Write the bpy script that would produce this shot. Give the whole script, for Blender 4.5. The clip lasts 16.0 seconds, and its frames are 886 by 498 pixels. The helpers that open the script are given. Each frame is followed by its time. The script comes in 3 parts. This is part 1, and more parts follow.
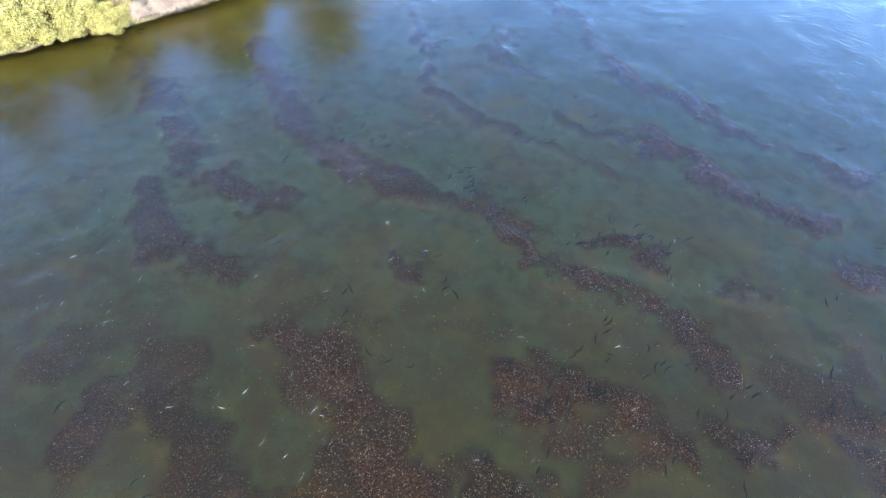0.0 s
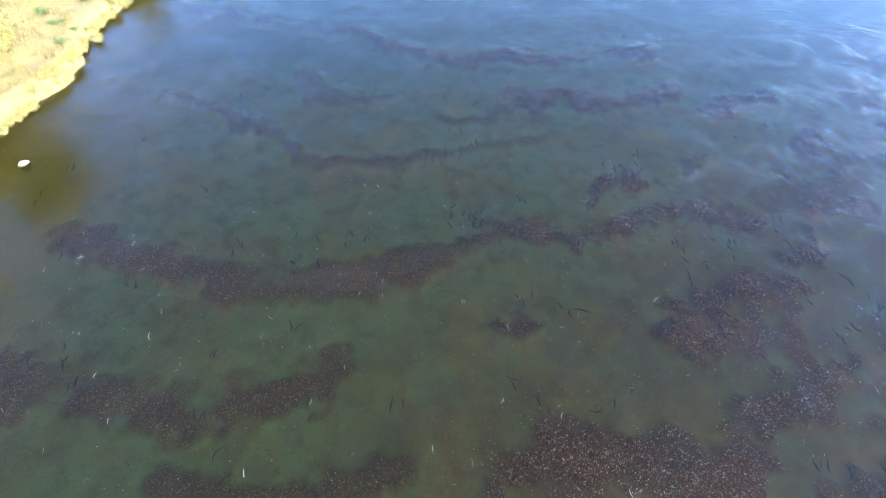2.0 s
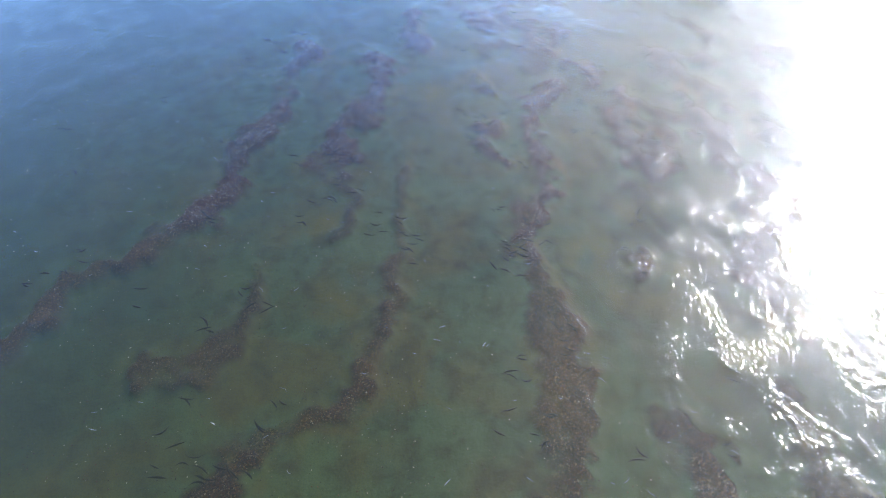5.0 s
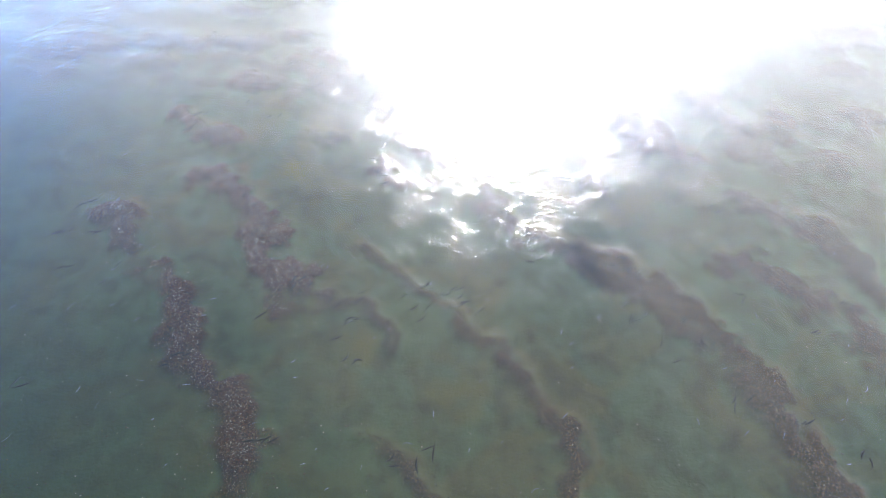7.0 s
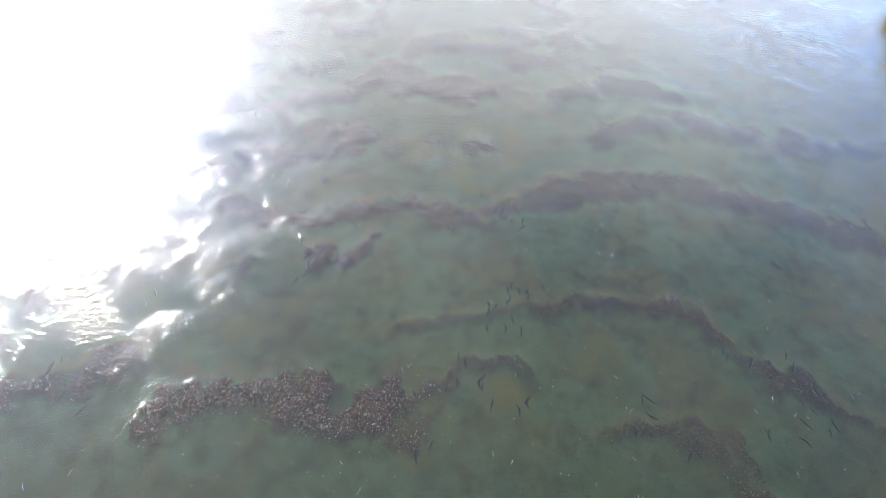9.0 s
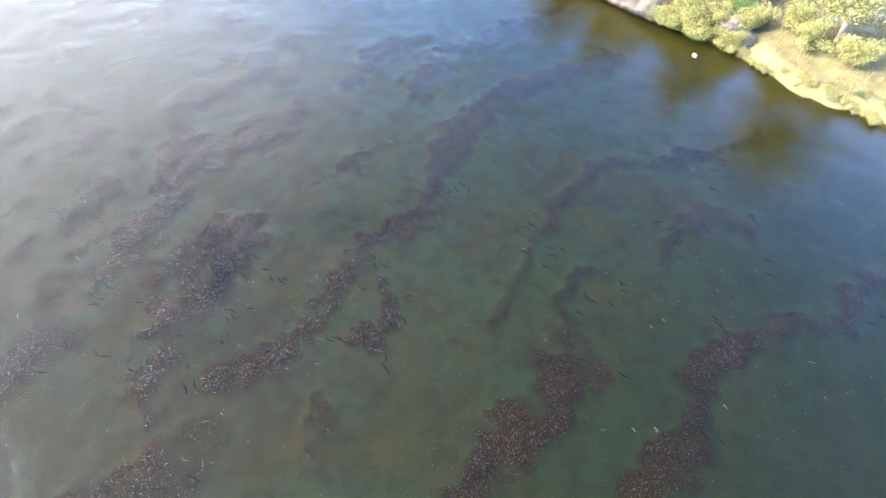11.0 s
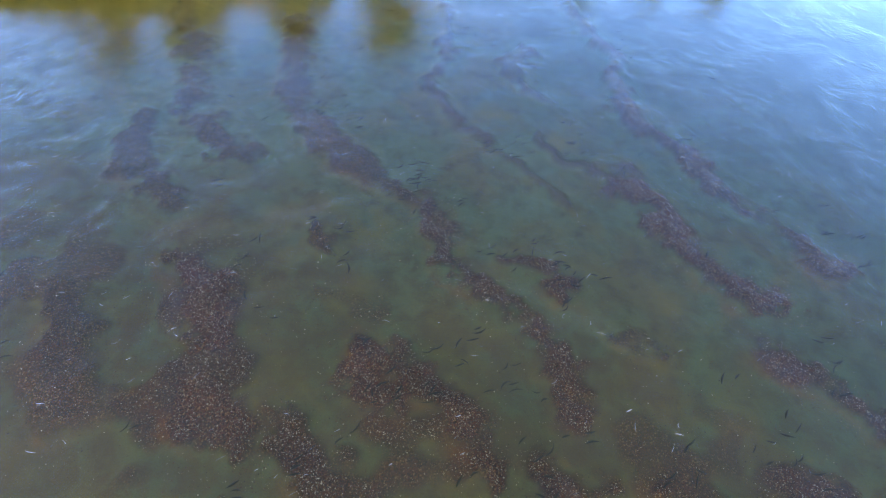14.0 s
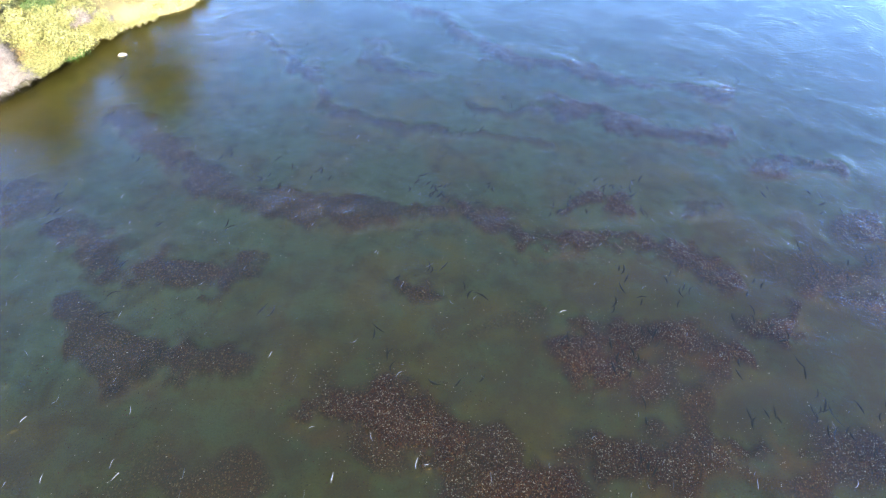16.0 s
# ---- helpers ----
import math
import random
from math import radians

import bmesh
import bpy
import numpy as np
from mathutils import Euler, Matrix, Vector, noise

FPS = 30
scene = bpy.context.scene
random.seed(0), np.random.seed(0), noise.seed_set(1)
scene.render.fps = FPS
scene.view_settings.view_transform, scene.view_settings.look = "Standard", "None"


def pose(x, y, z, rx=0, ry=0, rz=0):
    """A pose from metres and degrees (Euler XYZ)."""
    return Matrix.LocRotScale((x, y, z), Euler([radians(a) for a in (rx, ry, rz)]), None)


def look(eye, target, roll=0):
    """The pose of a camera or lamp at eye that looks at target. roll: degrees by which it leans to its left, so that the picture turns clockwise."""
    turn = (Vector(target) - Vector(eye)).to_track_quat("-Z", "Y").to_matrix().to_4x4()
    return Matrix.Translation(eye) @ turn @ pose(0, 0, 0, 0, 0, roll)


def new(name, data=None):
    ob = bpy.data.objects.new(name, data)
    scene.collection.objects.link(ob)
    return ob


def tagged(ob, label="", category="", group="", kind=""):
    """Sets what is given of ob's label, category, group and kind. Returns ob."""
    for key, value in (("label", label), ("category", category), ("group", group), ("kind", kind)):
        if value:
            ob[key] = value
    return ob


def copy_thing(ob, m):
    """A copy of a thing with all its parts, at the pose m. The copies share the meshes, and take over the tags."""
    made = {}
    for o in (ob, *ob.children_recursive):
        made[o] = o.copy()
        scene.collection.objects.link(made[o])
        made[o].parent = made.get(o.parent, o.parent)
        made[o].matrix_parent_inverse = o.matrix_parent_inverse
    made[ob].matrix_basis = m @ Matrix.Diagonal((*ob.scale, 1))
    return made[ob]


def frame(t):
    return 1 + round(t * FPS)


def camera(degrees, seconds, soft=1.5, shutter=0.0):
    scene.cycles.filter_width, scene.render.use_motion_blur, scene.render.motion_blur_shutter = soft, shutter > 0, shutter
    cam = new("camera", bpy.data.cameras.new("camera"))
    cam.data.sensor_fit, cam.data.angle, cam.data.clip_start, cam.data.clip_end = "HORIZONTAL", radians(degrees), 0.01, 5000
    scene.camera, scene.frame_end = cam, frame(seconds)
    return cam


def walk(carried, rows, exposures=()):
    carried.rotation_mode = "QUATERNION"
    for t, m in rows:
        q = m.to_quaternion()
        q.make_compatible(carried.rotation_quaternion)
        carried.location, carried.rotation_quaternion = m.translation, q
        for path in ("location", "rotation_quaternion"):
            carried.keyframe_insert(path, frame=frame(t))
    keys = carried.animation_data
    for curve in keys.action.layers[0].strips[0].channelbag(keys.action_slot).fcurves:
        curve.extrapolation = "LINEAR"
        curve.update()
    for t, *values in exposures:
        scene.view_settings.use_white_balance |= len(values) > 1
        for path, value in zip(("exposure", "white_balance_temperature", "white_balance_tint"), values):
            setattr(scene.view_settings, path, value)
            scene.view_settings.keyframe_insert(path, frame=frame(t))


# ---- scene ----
cam = camera(78.5, 16.0, soft=1.1)
PATH = [
    (0, (0.16, 0.51, 21.52), (0.18, 13.09, 5.97), 2.74),
    (0.5, (-4.43, 1.90, 21.54), (-1.71, 14.23, 6.03), 3.13),
    (1, (-8.41, 4.10, 21.53), (-3.11, 15.63, 6.07), 3.29),
    (1.5, (-11.83, 7.09, 21.48), (-4.21, 17.30, 6.07), 3.33),
    (2, (-14.49, 10.72, 21.41), (-4.89, 19.14, 6.01), 3.18),
    (2.5, (-16.26, 14.83, 21.34), (-5.15, 21.09, 5.93), 2.96),
    (3, (-17.04, 19.17, 21.31), (-4.92, 23.00, 5.86), 2.74),
    (3.5, (-16.82, 23.51, 21.34), (-4.25, 24.76, 5.83), 2.52),
    (4, (-15.66, 27.65, 21.45), (-3.20, 26.29, 5.87), 2.33),
    (4.5, (-13.75, 31.37, 21.60), (-1.93, 27.48, 5.95), 2.22),
    (5, (-11.27, 34.66, 21.79), (-0.59, 28.40, 6.08), 2.13),
    (5.5, (-8.31, 37.49, 21.98), (0.78, 29.15, 6.24), 2.02),
    (6, (-4.93, 39.76, 22.17), (2.20, 29.69, 6.44), 1.90),
    (6.5, (-1.20, 41.37, 22.34), (3.65, 29.95, 6.65), 1.83),
    (7, (2.80, 42.19, 22.49), (5.10, 29.90, 6.87), 1.82),
    (7.5, (6.91, 42.15, 22.59), (6.47, 29.56, 7.05), 1.89),
    (8, (10.94, 41.25, 22.64), (7.66, 29.02, 7.16), 1.97),
    (8.5, (14.83, 39.34, 22.64), (8.86, 28.14, 7.19), 2.06),
    (9, (18.29, 36.62, 22.62), (9.87, 27.09, 7.18), 2.16),
    (9.5, (21.09, 33.23, 22.58), (10.63, 25.99, 7.15), 2.31),
    (10, (23.15, 29.28, 22.54), (11.22, 24.73, 7.15), 2.65),
    (10.5, (24.43, 24.96, 22.48), (11.72, 23.32, 7.13), 3.15),
    (11, (24.90, 20.52, 22.39), (12.11, 21.81, 7.07), 3.69),
    (11.5, (24.47, 16.12, 22.28), (12.26, 20.20, 6.96), 4.20),
    (12, (23.07, 11.91, 22.13), (11.98, 18.45, 6.82), 4.63),
    (12.5, (20.72, 8.04, 21.97), (11.15, 16.66, 6.67), 4.95),
    (13, (17.60, 4.74, 21.78), (9.84, 15.05, 6.50), 5.16),
    (13.5, (13.89, 2.20, 21.56), (8.19, 13.85, 6.33), 5.19),
    (14, (9.72, 0.46, 21.32), (6.27, 13.02, 6.14), 5.09),
    (14.5, (5.32, -0.46, 21.05), (4.20, 12.58, 5.93), 4.82),
    (15, (0.86, -0.48, 20.77), (2.10, 12.61, 5.70), 4.38),
    (15.5, (-3.42, 0.42, 20.49), (0.13, 13.15, 5.48), 3.80),
    (16, (-7.45, 2.23, 20.21), (-1.72, 14.24, 5.28), 3.10),
]
walk(cam, [(t, look(eye, target, roll)) for t, eye, target, roll in PATH])

# ---- light: low sun from the south, blue sky with a bright veil of cloud round the sun ----
SUN_EL = 32.0
SUN_DIR = Vector((0.07, -0.997, 0)).normalized() * math.cos(radians(SUN_EL)) + Vector((0, 0, math.sin(radians(SUN_EL))))


def math_node(tree, op, a, b=None, clamp=False):
    n = tree.nodes.new("ShaderNodeMath")
    n.operation, n.use_clamp = op, clamp
    for i, v in enumerate((a, b)):
        if v is None:
            continue
        if isinstance(v, (int, float)):
            n.inputs[i].default_value = v
        else:
            tree.links.new(v, n.inputs[i])
    return n.outputs[0]


def mix_color(tree, fac, a, b, blend="MIX"):
    n = tree.nodes.new("ShaderNodeMix")
    n.data_type, n.blend_type = "RGBA", blend
    for i, v in ((0, fac), (6, a), (7, b)):
        if isinstance(v, (int, float)):
            n.inputs[i].default_value = v
        elif isinstance(v, tuple):
            n.inputs[i].default_value = (*v, 1) if len(v) == 3 else v
        else:
            tree.links.new(v, n.inputs[i])
    return n.outputs[2]


def ramp(tree, fac, stops):
    n = tree.nodes.new("ShaderNodeValToRGB")
    while len(n.color_ramp.elements) < len(stops):
        n.color_ramp.elements.new(0.5)
    for e, (p, c) in zip(n.color_ramp.elements, stops):
        e.position = p
        e.color = (c, c, c, 1) if isinstance(c, (int, float)) else (*c, 1)
    tree.links.new(fac, n.inputs[0])
    return n.outputs[0]


def noise_tex(tree, vec, scale, detail=3.0, rough=0.55, distortion=0.0):
    n = tree.nodes.new("ShaderNodeTexNoise")
    n.inputs["Scale"].default_value = scale
    n.inputs["Detail"].default_value = detail
    n.inputs["Roughness"].default_value = rough
    n.inputs["Distortion"].default_value = distortion
    tree.links.new(vec, n.inputs["Vector"])
    return n.outputs[0]


def build_world():
    world = bpy.data.worlds.new("sky")
    scene.world = world
    world.use_nodes = True
    t = world.node_tree
    t.nodes.clear()
    sky = t.nodes.new("ShaderNodeTexSky")
    sky.sky_type, sky.sun_disc = "NISHITA", False
    sky.sun_elevation = radians(SUN_EL)
    sky.sun_rotation = math.atan2(SUN_DIR.x, SUN_DIR.y)
    sky.air_density, sky.dust_density, sky.ozone_density = 0.85, 0.0, 5.0
    coord = t.nodes.new("ShaderNodeTexCoord")
    way = coord.outputs["Generated"]
    sep = t.nodes.new("ShaderNodeSeparateXYZ")
    t.links.new(way, sep.inputs[0])
    # cloud layer seen in perspective
    lift = math_node(t, "ADD", math_node(t, "MAXIMUM", sep.outputs[2], 0.0), 0.25)
    flat = t.nodes.new("ShaderNodeCombineXYZ")
    t.links.new(math_node(t, "DIVIDE", sep.outputs[0], lift), flat.inputs[0])
    t.links.new(math_node(t, "DIVIDE", sep.outputs[1], lift), flat.inputs[1])
    puffs = noise_tex(t, flat.outputs[0], CLOUD_SCALE, 5.0, 0.55, 0.4)
    dot = t.nodes.new("ShaderNodeVectorMath")
    dot.operation = "DOT_PRODUCT"
    t.links.new(way, dot.inputs[0])
    dot.inputs[1].default_value = Vector((0.02, -0.86, 0.53)).normalized()
    near_sun = math_node(t, "MAXIMUM", dot.outputs["Value"], 0.0)
    bank_dot = t.nodes.new("ShaderNodeVectorMath")
    bank_dot.operation = "DOT_PRODUCT"
    t.links.new(way, bank_dot.inputs[0])
    bank_dot.inputs[1].default_value = Vector((-0.22, -0.83, 0.46)).normalized()
    veil = math_node(t, "MULTIPLY", ramp(t, bank_dot.outputs["Value"], CLOUD_VEIL), ramp(t, sep.outputs[2], CLOUD_TOP))
    cover = math_node(t, "MULTIPLY", ramp(t, math_node(t, "ADD", puffs, math_node(t, "MULTIPLY", veil, 0.17)), CLOUD_EDGE), veil, clamp=True)
    glow = math_node(t, "ADD", CLOUD_BASE, math_node(t, "MULTIPLY", math_node(t, "POWER", near_sun, CLOUD_FOCUS), CLOUD_GLOW))
    cloud = t.nodes.new("ShaderNodeVectorMath")
    cloud.operation = "SCALE"
    cloud.inputs[0].default_value = (0.945, 0.975, 1.11)
    t.links.new(glow, cloud.inputs["Scale"])
    back = t.nodes.new("ShaderNodeBackground")
    back.inputs["Strength"].default_value = SKY_STRENGTH
    clear = mix_color(t, 1.0, sky.outputs[0], SKY_TINT, "MULTIPLY")
    # low haze: the clear sky pales smoothly from the zenith to the horizon
    clear = mix_color(t, 1.0, clear, ramp(t, sep.outputs[2], SKY_HAZE), "MULTIPLY")
    t.links.new(mix_color(t, cover, clear, cloud.outputs[0]), back.inputs["Color"])
    out = t.nodes.new("ShaderNodeOutputWorld")
    t.links.new(back.outputs[0], out.inputs["Surface"])


SKY_HAZE = [(0.2, 1.1), (0.95, 0.42)]
SKY_STRENGTH, SKY_TINT = 0.2, (0.97, 1.0, 1.11)
CLOUD_SCALE, CLOUD_BASE, CLOUD_GLOW, CLOUD_FOCUS = 2.2, 3.9, 32.0, 36.0
CLOUD_VEIL = [(0.3, 0.0), (0.5, 0.35), (0.68, 0.9), (0.85, 1.0)]
CLOUD_TOP = [(0.5, 1.0), (0.94, 0.36)]
CLOUD_EDGE = [(0.46, 0.0), (0.58, 1.0)]
build_world()
sun = new("sun", bpy.data.lights.new("sun", "SUN"))
sun.data.energy, sun.data.angle, sun.data.color = 2.5, radians(0.5), (1.0, 0.92, 0.8)
sun.matrix_world = look(SUN_DIR * 100, (0, 0, 0))
scene.view_settings.exposure = 3.58


# ---- materials ----
def material(name):
    m = bpy.data.materials.new(name)
    m.use_nodes = True
    t = m.node_tree
    t.nodes.clear()
    out = t.nodes.new("ShaderNodeOutputMaterial")
    return m, t, out


def principled(t, out, color, rough=0.8, normal=None):
    p = t.nodes.new("ShaderNodeBsdfPrincipled")
    if isinstance(color, tuple):
        p.inputs["Base Color"].default_value = (*color, 1)
    else:
        t.links.new(color, p.inputs["Base Color"])
    p.inputs["Roughness"].default_value = rough
    if normal is not None:
        t.links.new(normal, p.inputs["Normal"])
    t.links.new(p.outputs[0], out.inputs["Surface"])
    return p


def bump(t, height, strength, distance=0.05):
    b = t.nodes.new("ShaderNodeBump")
    b.inputs["Strength"].default_value = strength
    b.inputs["Distance"].default_value = distance
    t.links.new(height, b.inputs["Height"])
    return b.outputs[0]


def place(t):
    g = t.nodes.new("ShaderNodeNewGeometry")
    return g.outputs["Position"]


def attribute(t, name):
    a = t.nodes.new("ShaderNodeAttribute")
    a.attribute_name = name
    return a.outputs["Fac"]


def mat_bed():
    """River bed: silt and algae, with rusty cobbles where the bed is swept clean."""
    m, t, out = material("river_bed")
    p = place(t)
    broad = noise_tex(t, p, 0.22, 4.0, 0.6, 0.6)
    mid = noise_tex(t, p, 0.9, 4.0, 0.65, 0.4)
    fine = noise_tex(t, p, 7.0, 4.0, 0.7)
    v = t.nodes.new("ShaderNodeTexVoronoi")
    v.inputs["Scale"].default_value = 19.0
    t.links.new(p, v.inputs["Vector"])
    cells = v.outputs["Color"]
    silt = mix_color(t, ramp(t, broad, [(0.42, 0.0), (0.62, 1.0)]), BED_TEAL, BED_OLIVE)
    silt = mix_color(t, ramp(t, mid, [(0.42, 0.0), (0.7, 0.6)]), silt, BED_MURK)
    silt = mix_color(t, attribute(t, "algae"), silt, BED_ALGAE)
    silt = mix_color(t, math_node(t, "MULTIPLY", attribute(t, "deep"), 0.85), silt, BED_DEEP)
    silt = mix_color(t, math_node(t, "MULTIPLY", attribute(t, "brown"), ramp(t, mid, [(0.3, 0.35), (0.7, 0.95)])), silt, BED_BROWN)
    # silt colour goes darker along the gravel ridges
    silt = mix_color(t, math_node(t, "MULTIPLY", ramp(t, attribute(t, "gravel"), [(0.1, 0.0), (0.9, 0.95)]), math_node(t, "MULTIPLY", ramp(t, mid, [(0.3, 1.0), (0.65, 0.7)]), ramp(t, attribute(t, "clean"), [(0.35, 0.62), (0.85, 0.9)]))), silt, BED_RIDGE_DARK)
    silt = mix_color(t, math_node(t, "MULTIPLY", attribute(t, "shallow"), ramp(t, mid, [(0.3, 0.9), (0.7, 0.5)])), silt, BED_SHALLOW)
    hue = t.nodes.new("ShaderNodeSeparateColor")
    t.links.new(cells, hue.inputs[0])
    cob = mix_color(t, hue.outputs[0], GRAVEL_DARK, GRAVEL_RED)
    cob = mix_color(t, ramp(t, hue.outputs[1], [(0.82, 0.0), (0.98, 0.85)]), cob, GRAVEL_PALE)
    swept = math_node(t, "ADD", attribute(t, "gravel"), math_node(t, "MULTIPLY", math_node(t, "SUBTRACT", fine, 0.5), 0.5))
    swept = math_node(t, "MULTIPLY", ramp(t, swept, [(0.12, 0.0), (0.75, 1.0)]), attribute(t, "clean"))
    col = mix_color(t, swept, silt, cob)
    col = mix_color(t, math_node(t, "MULTIPLY", attribute(t, "rust"), 0.32), col, BED_RUST)
    speck = ramp(t, noise_tex(t, p, 16.0, 2.0, 0.6), [(0.3, 0.75), (0.55, 1.0), (0.7, 1.0), (0.8, 1.6)])
    col = mix_color(t, 0.8, col, speck, "MULTIPLY")
    col = mix_color(t, attribute(t, "bank"), col, mix_color(t, math_node(t, "MULTIPLY", ramp(t, fine, [(0.3, 0.55), (0.7, 1.0)]), attribute(t, "sand")), BANK_SOIL, BANK_SAND))
    principled(t, out, col, 0.9, bump(t, math_node(t, "ADD", fine, math_node(t, "MULTIPLY", mid, 2.0)), 0.5, 0.05))
    return m


def mat_water():
    """Clear but slightly milky river water: gloss by Fresnel over a tinted, partly scattering body."""
    m, t, out = material("river_water")
    p = place(t)
    turn = t.nodes.new("ShaderNodeMapping")
    turn.inputs["Rotation"].default_value = (0, 0, radians(-125))
    t.links.new(p, turn.inputs["Vector"])
    stretch = t.nodes.new("ShaderNodeMapping")
    stretch.inputs["Scale"].default_value = (0.62, 1.3, 1.0)
    t.links.new(turn.outputs[0], stretch.inputs["Vector"])
    s = stretch.outputs[0]
    ripple = noise_tex(t, s, 3.6, 1.3, 0.45, 0.35)
    fine = noise_tex(t, p, 6.5, 1.0, 0.5, 0.2)
    wavelet = noise_tex(t, s, 0.6, 2.0, 0.5, 0.6)
    patches = ramp(t, noise_tex(t, p, 0.36, 4.0, 0.62, 0.8), [(0.44, 0.24), (0.6, 1.0)])
    lively = math_node(t, "MULTIPLY", patches, attribute(t, "ruffle"))
    height = math_node(t, "ADD", math_node(t, "MULTIPLY", math_node(t, "ADD", math_node(t, "MULTIPLY", ripple, RIPPLE), math_node(t, "MULTIPLY", fine, FINE_RIPPLE)), lively), math_node(t, "MULTIPLY", wavelet, WAVELET))
    normal = bump(t, height, 1.0, 1.0)
    fres = t.nodes.new("ShaderNodeFresnel")
    fres.inputs["IOR"].default_value = WATER_IOR
    t.links.new(normal, fres.inputs["Normal"])
    gloss = t.nodes.new("ShaderNodeBsdfGlossy")
    gloss.inputs["Roughness"].default_value = WATER_ROUGH
    t.links.new(normal, gloss.inputs["Normal"])
    clear = t.nodes.new("ShaderNodeBsdfTransparent")
    clear.inputs["Color"].default_value = (*WATER_TINT, 1)
    body = t.nodes.new("ShaderNodeBsdfDiffuse")
    body.inputs["Color"].default_value = (*WATER_BODY, 1)
    inner = t.nodes.new("ShaderNodeMixShader")
    t.links.new(attribute(t, "turbid"), inner.inputs[0])
    t.links.new(clear.outputs[0], inner.inputs[1])
    t.links.new(body.outputs[0], inner.inputs[2])
    mix = t.nodes.new("ShaderNodeMixShader")
    t.links.new(fres.outputs[0], mix.inputs[0])
    t.links.new(inner.outputs[0], mix.inputs[1])
    t.links.new(gloss.outputs[0], mix.inputs[2])
    t.links.new(mix.outputs[0], out.inputs["Surface"])
    return m


def mat_varied(name, colors, rough=0.7, scale=3.0, translucent=0.0, island=True):
    """A plain natural surface whose pieces vary between the given colours."""
    m, t, out = material(name)
    g = t.nodes.new("ShaderNodeNewGeometry")
    n = noise_tex(t, g.outputs["Position"], scale, 3.0, 0.6)
    if island:
        pick = math_node(t, "ADD", math_node(t, "MULTIPLY", g.outputs["Random Per Island"], 0.6), math_node(t, "MULTIPLY", n, 0.4))
    else:
        pick = n
    stops = [(0.2 + 0.6 * i / (len(colors) - 1), c) for i, c in enumerate(colors)]
    col = ramp(t, pick, stops)
    pr = principled(t, out, col, rough, bump(t, n, 0.3, 0.02))
    if translucent:
        tr = t.nodes.new("ShaderNodeBsdfTranslucent")
        t.links.new(col, tr.inputs["Color"])
        mx = t.nodes.new("ShaderNodeMixShader")
        mx.inputs[0].default_value = translucent
        t.links.new(pr.outputs[0], mx.inputs[1])
        t.links.new(tr.outputs[0], mx.inputs[2])
        t.links.new(mx.outputs[0], out.inputs["Surface"])
    return m


BED_TEAL, BED_OLIVE, BED_MURK = (0.073, 0.102, 0.066), (0.09, 0.083, 0.036), (0.038, 0.033, 0.025)
BED_RIDGE_DARK = (0.012, 0.012, 0.013)
BED_ALGAE, BED_DEEP, BED_RUST = (0.115, 0.098, 0.018), (0.032, 0.058, 0.034), (0.2, 0.066, 0.014)
BED_BROWN, BED_SHALLOW = (0.076, 0.054, 0.032), (0.125, 0.09, 0.02)
GRAVEL_DARK, GRAVEL_RED, GRAVEL_PALE = (0.003, 0.0016, 0.0013), (0.1, 0.028, 0.014), (0.26, 0.15, 0.085)
BANK_SOIL, BANK_SAND = (0.045, 0.037, 0.013), (0.11, 0.088, 0.03)
RIPPLE, FINE_RIPPLE, WAVELET = 0.04, 0.034, 0.008
WATER_IOR, WATER_ROUGH = 1.335, 0.1
WATER_TINT, WATER_BODY = (0.98, 0.91, 0.47), (0.004, 0.006, 0.003)
M_BED = mat_bed()
M_WATER = mat_water()
STONE_DARK, STONE_BROWN, STONE_RED, STONE_TAN, STONE_PALE = (0.006, 0.003, 0.0025), (0.026, 0.012, 0.008), (0.085, 0.022, 0.011), (0.15, 0.085, 0.055), (0.52, 0.44, 0.42)
M_STONE = mat_varied("river_stone", [STONE_DARK, STONE_BROWN, STONE_RED, STONE_DARK, STONE_BROWN, STONE_TAN, STONE_DARK, STONE_RED, STONE_DARK, STONE_PALE, STONE_DARK, STONE_RED, STONE_BROWN], 0.75, 9.0)
M_STONE_SILTED = mat_varied("silted_stone", [(0.006, 0.006, 0.006), (0.016, 0.014, 0.013), (0.036, 0.026, 0.02), (0.012, 0.011, 0.01), (0.02, 0.018, 0.014), (0.16, 0.13, 0.09)], 0.85, 9.0)
M_LEAF_YELLOW = mat_varied("willow_leaf_yellow", [(0.055, 0.054, 0.013), (0.19, 0.178, 0.045), (0.33, 0.31, 0.11)], 0.6, 1.5, 0.3)
M_LEAF_GREEN = mat_varied("leaf_green", [(0.025, 0.05, 0.014), (0.06, 0.11, 0.025), (0.1, 0.14, 0.035)], 0.6, 1.5, 0.3)
M_LEAF_RUST = mat_varied("leaf_rust", [(0.1, 0.075, 0.025), (0.19, 0.12, 0.04), (0.24, 0.18, 0.06)], 0.6, 1.5, 0.3)
M_TWIG_PALE = mat_varied("pale_twig", [(0.075, 0.06, 0.047), (0.15, 0.122, 0.098), (0.225, 0.19, 0.157)], 0.8, 4.0)
M_BARK = mat_varied("bark", [(0.1, 0.075, 0.05), (0.2, 0.16, 0.12)], 0.9, 6.0, island=False)
M_GRASS = mat_varied("dry_grass", [(0.08, 0.068, 0.018), (0.15, 0.125, 0.036), (0.24, 0.2, 0.075)], 0.7, 0.8, 0.25)
M_GRASS_GREEN = mat_varied("fresh_grass", [(0.05, 0.12, 0.02), (0.1, 0.2, 0.035)], 0.6, 0.8, 0.3)
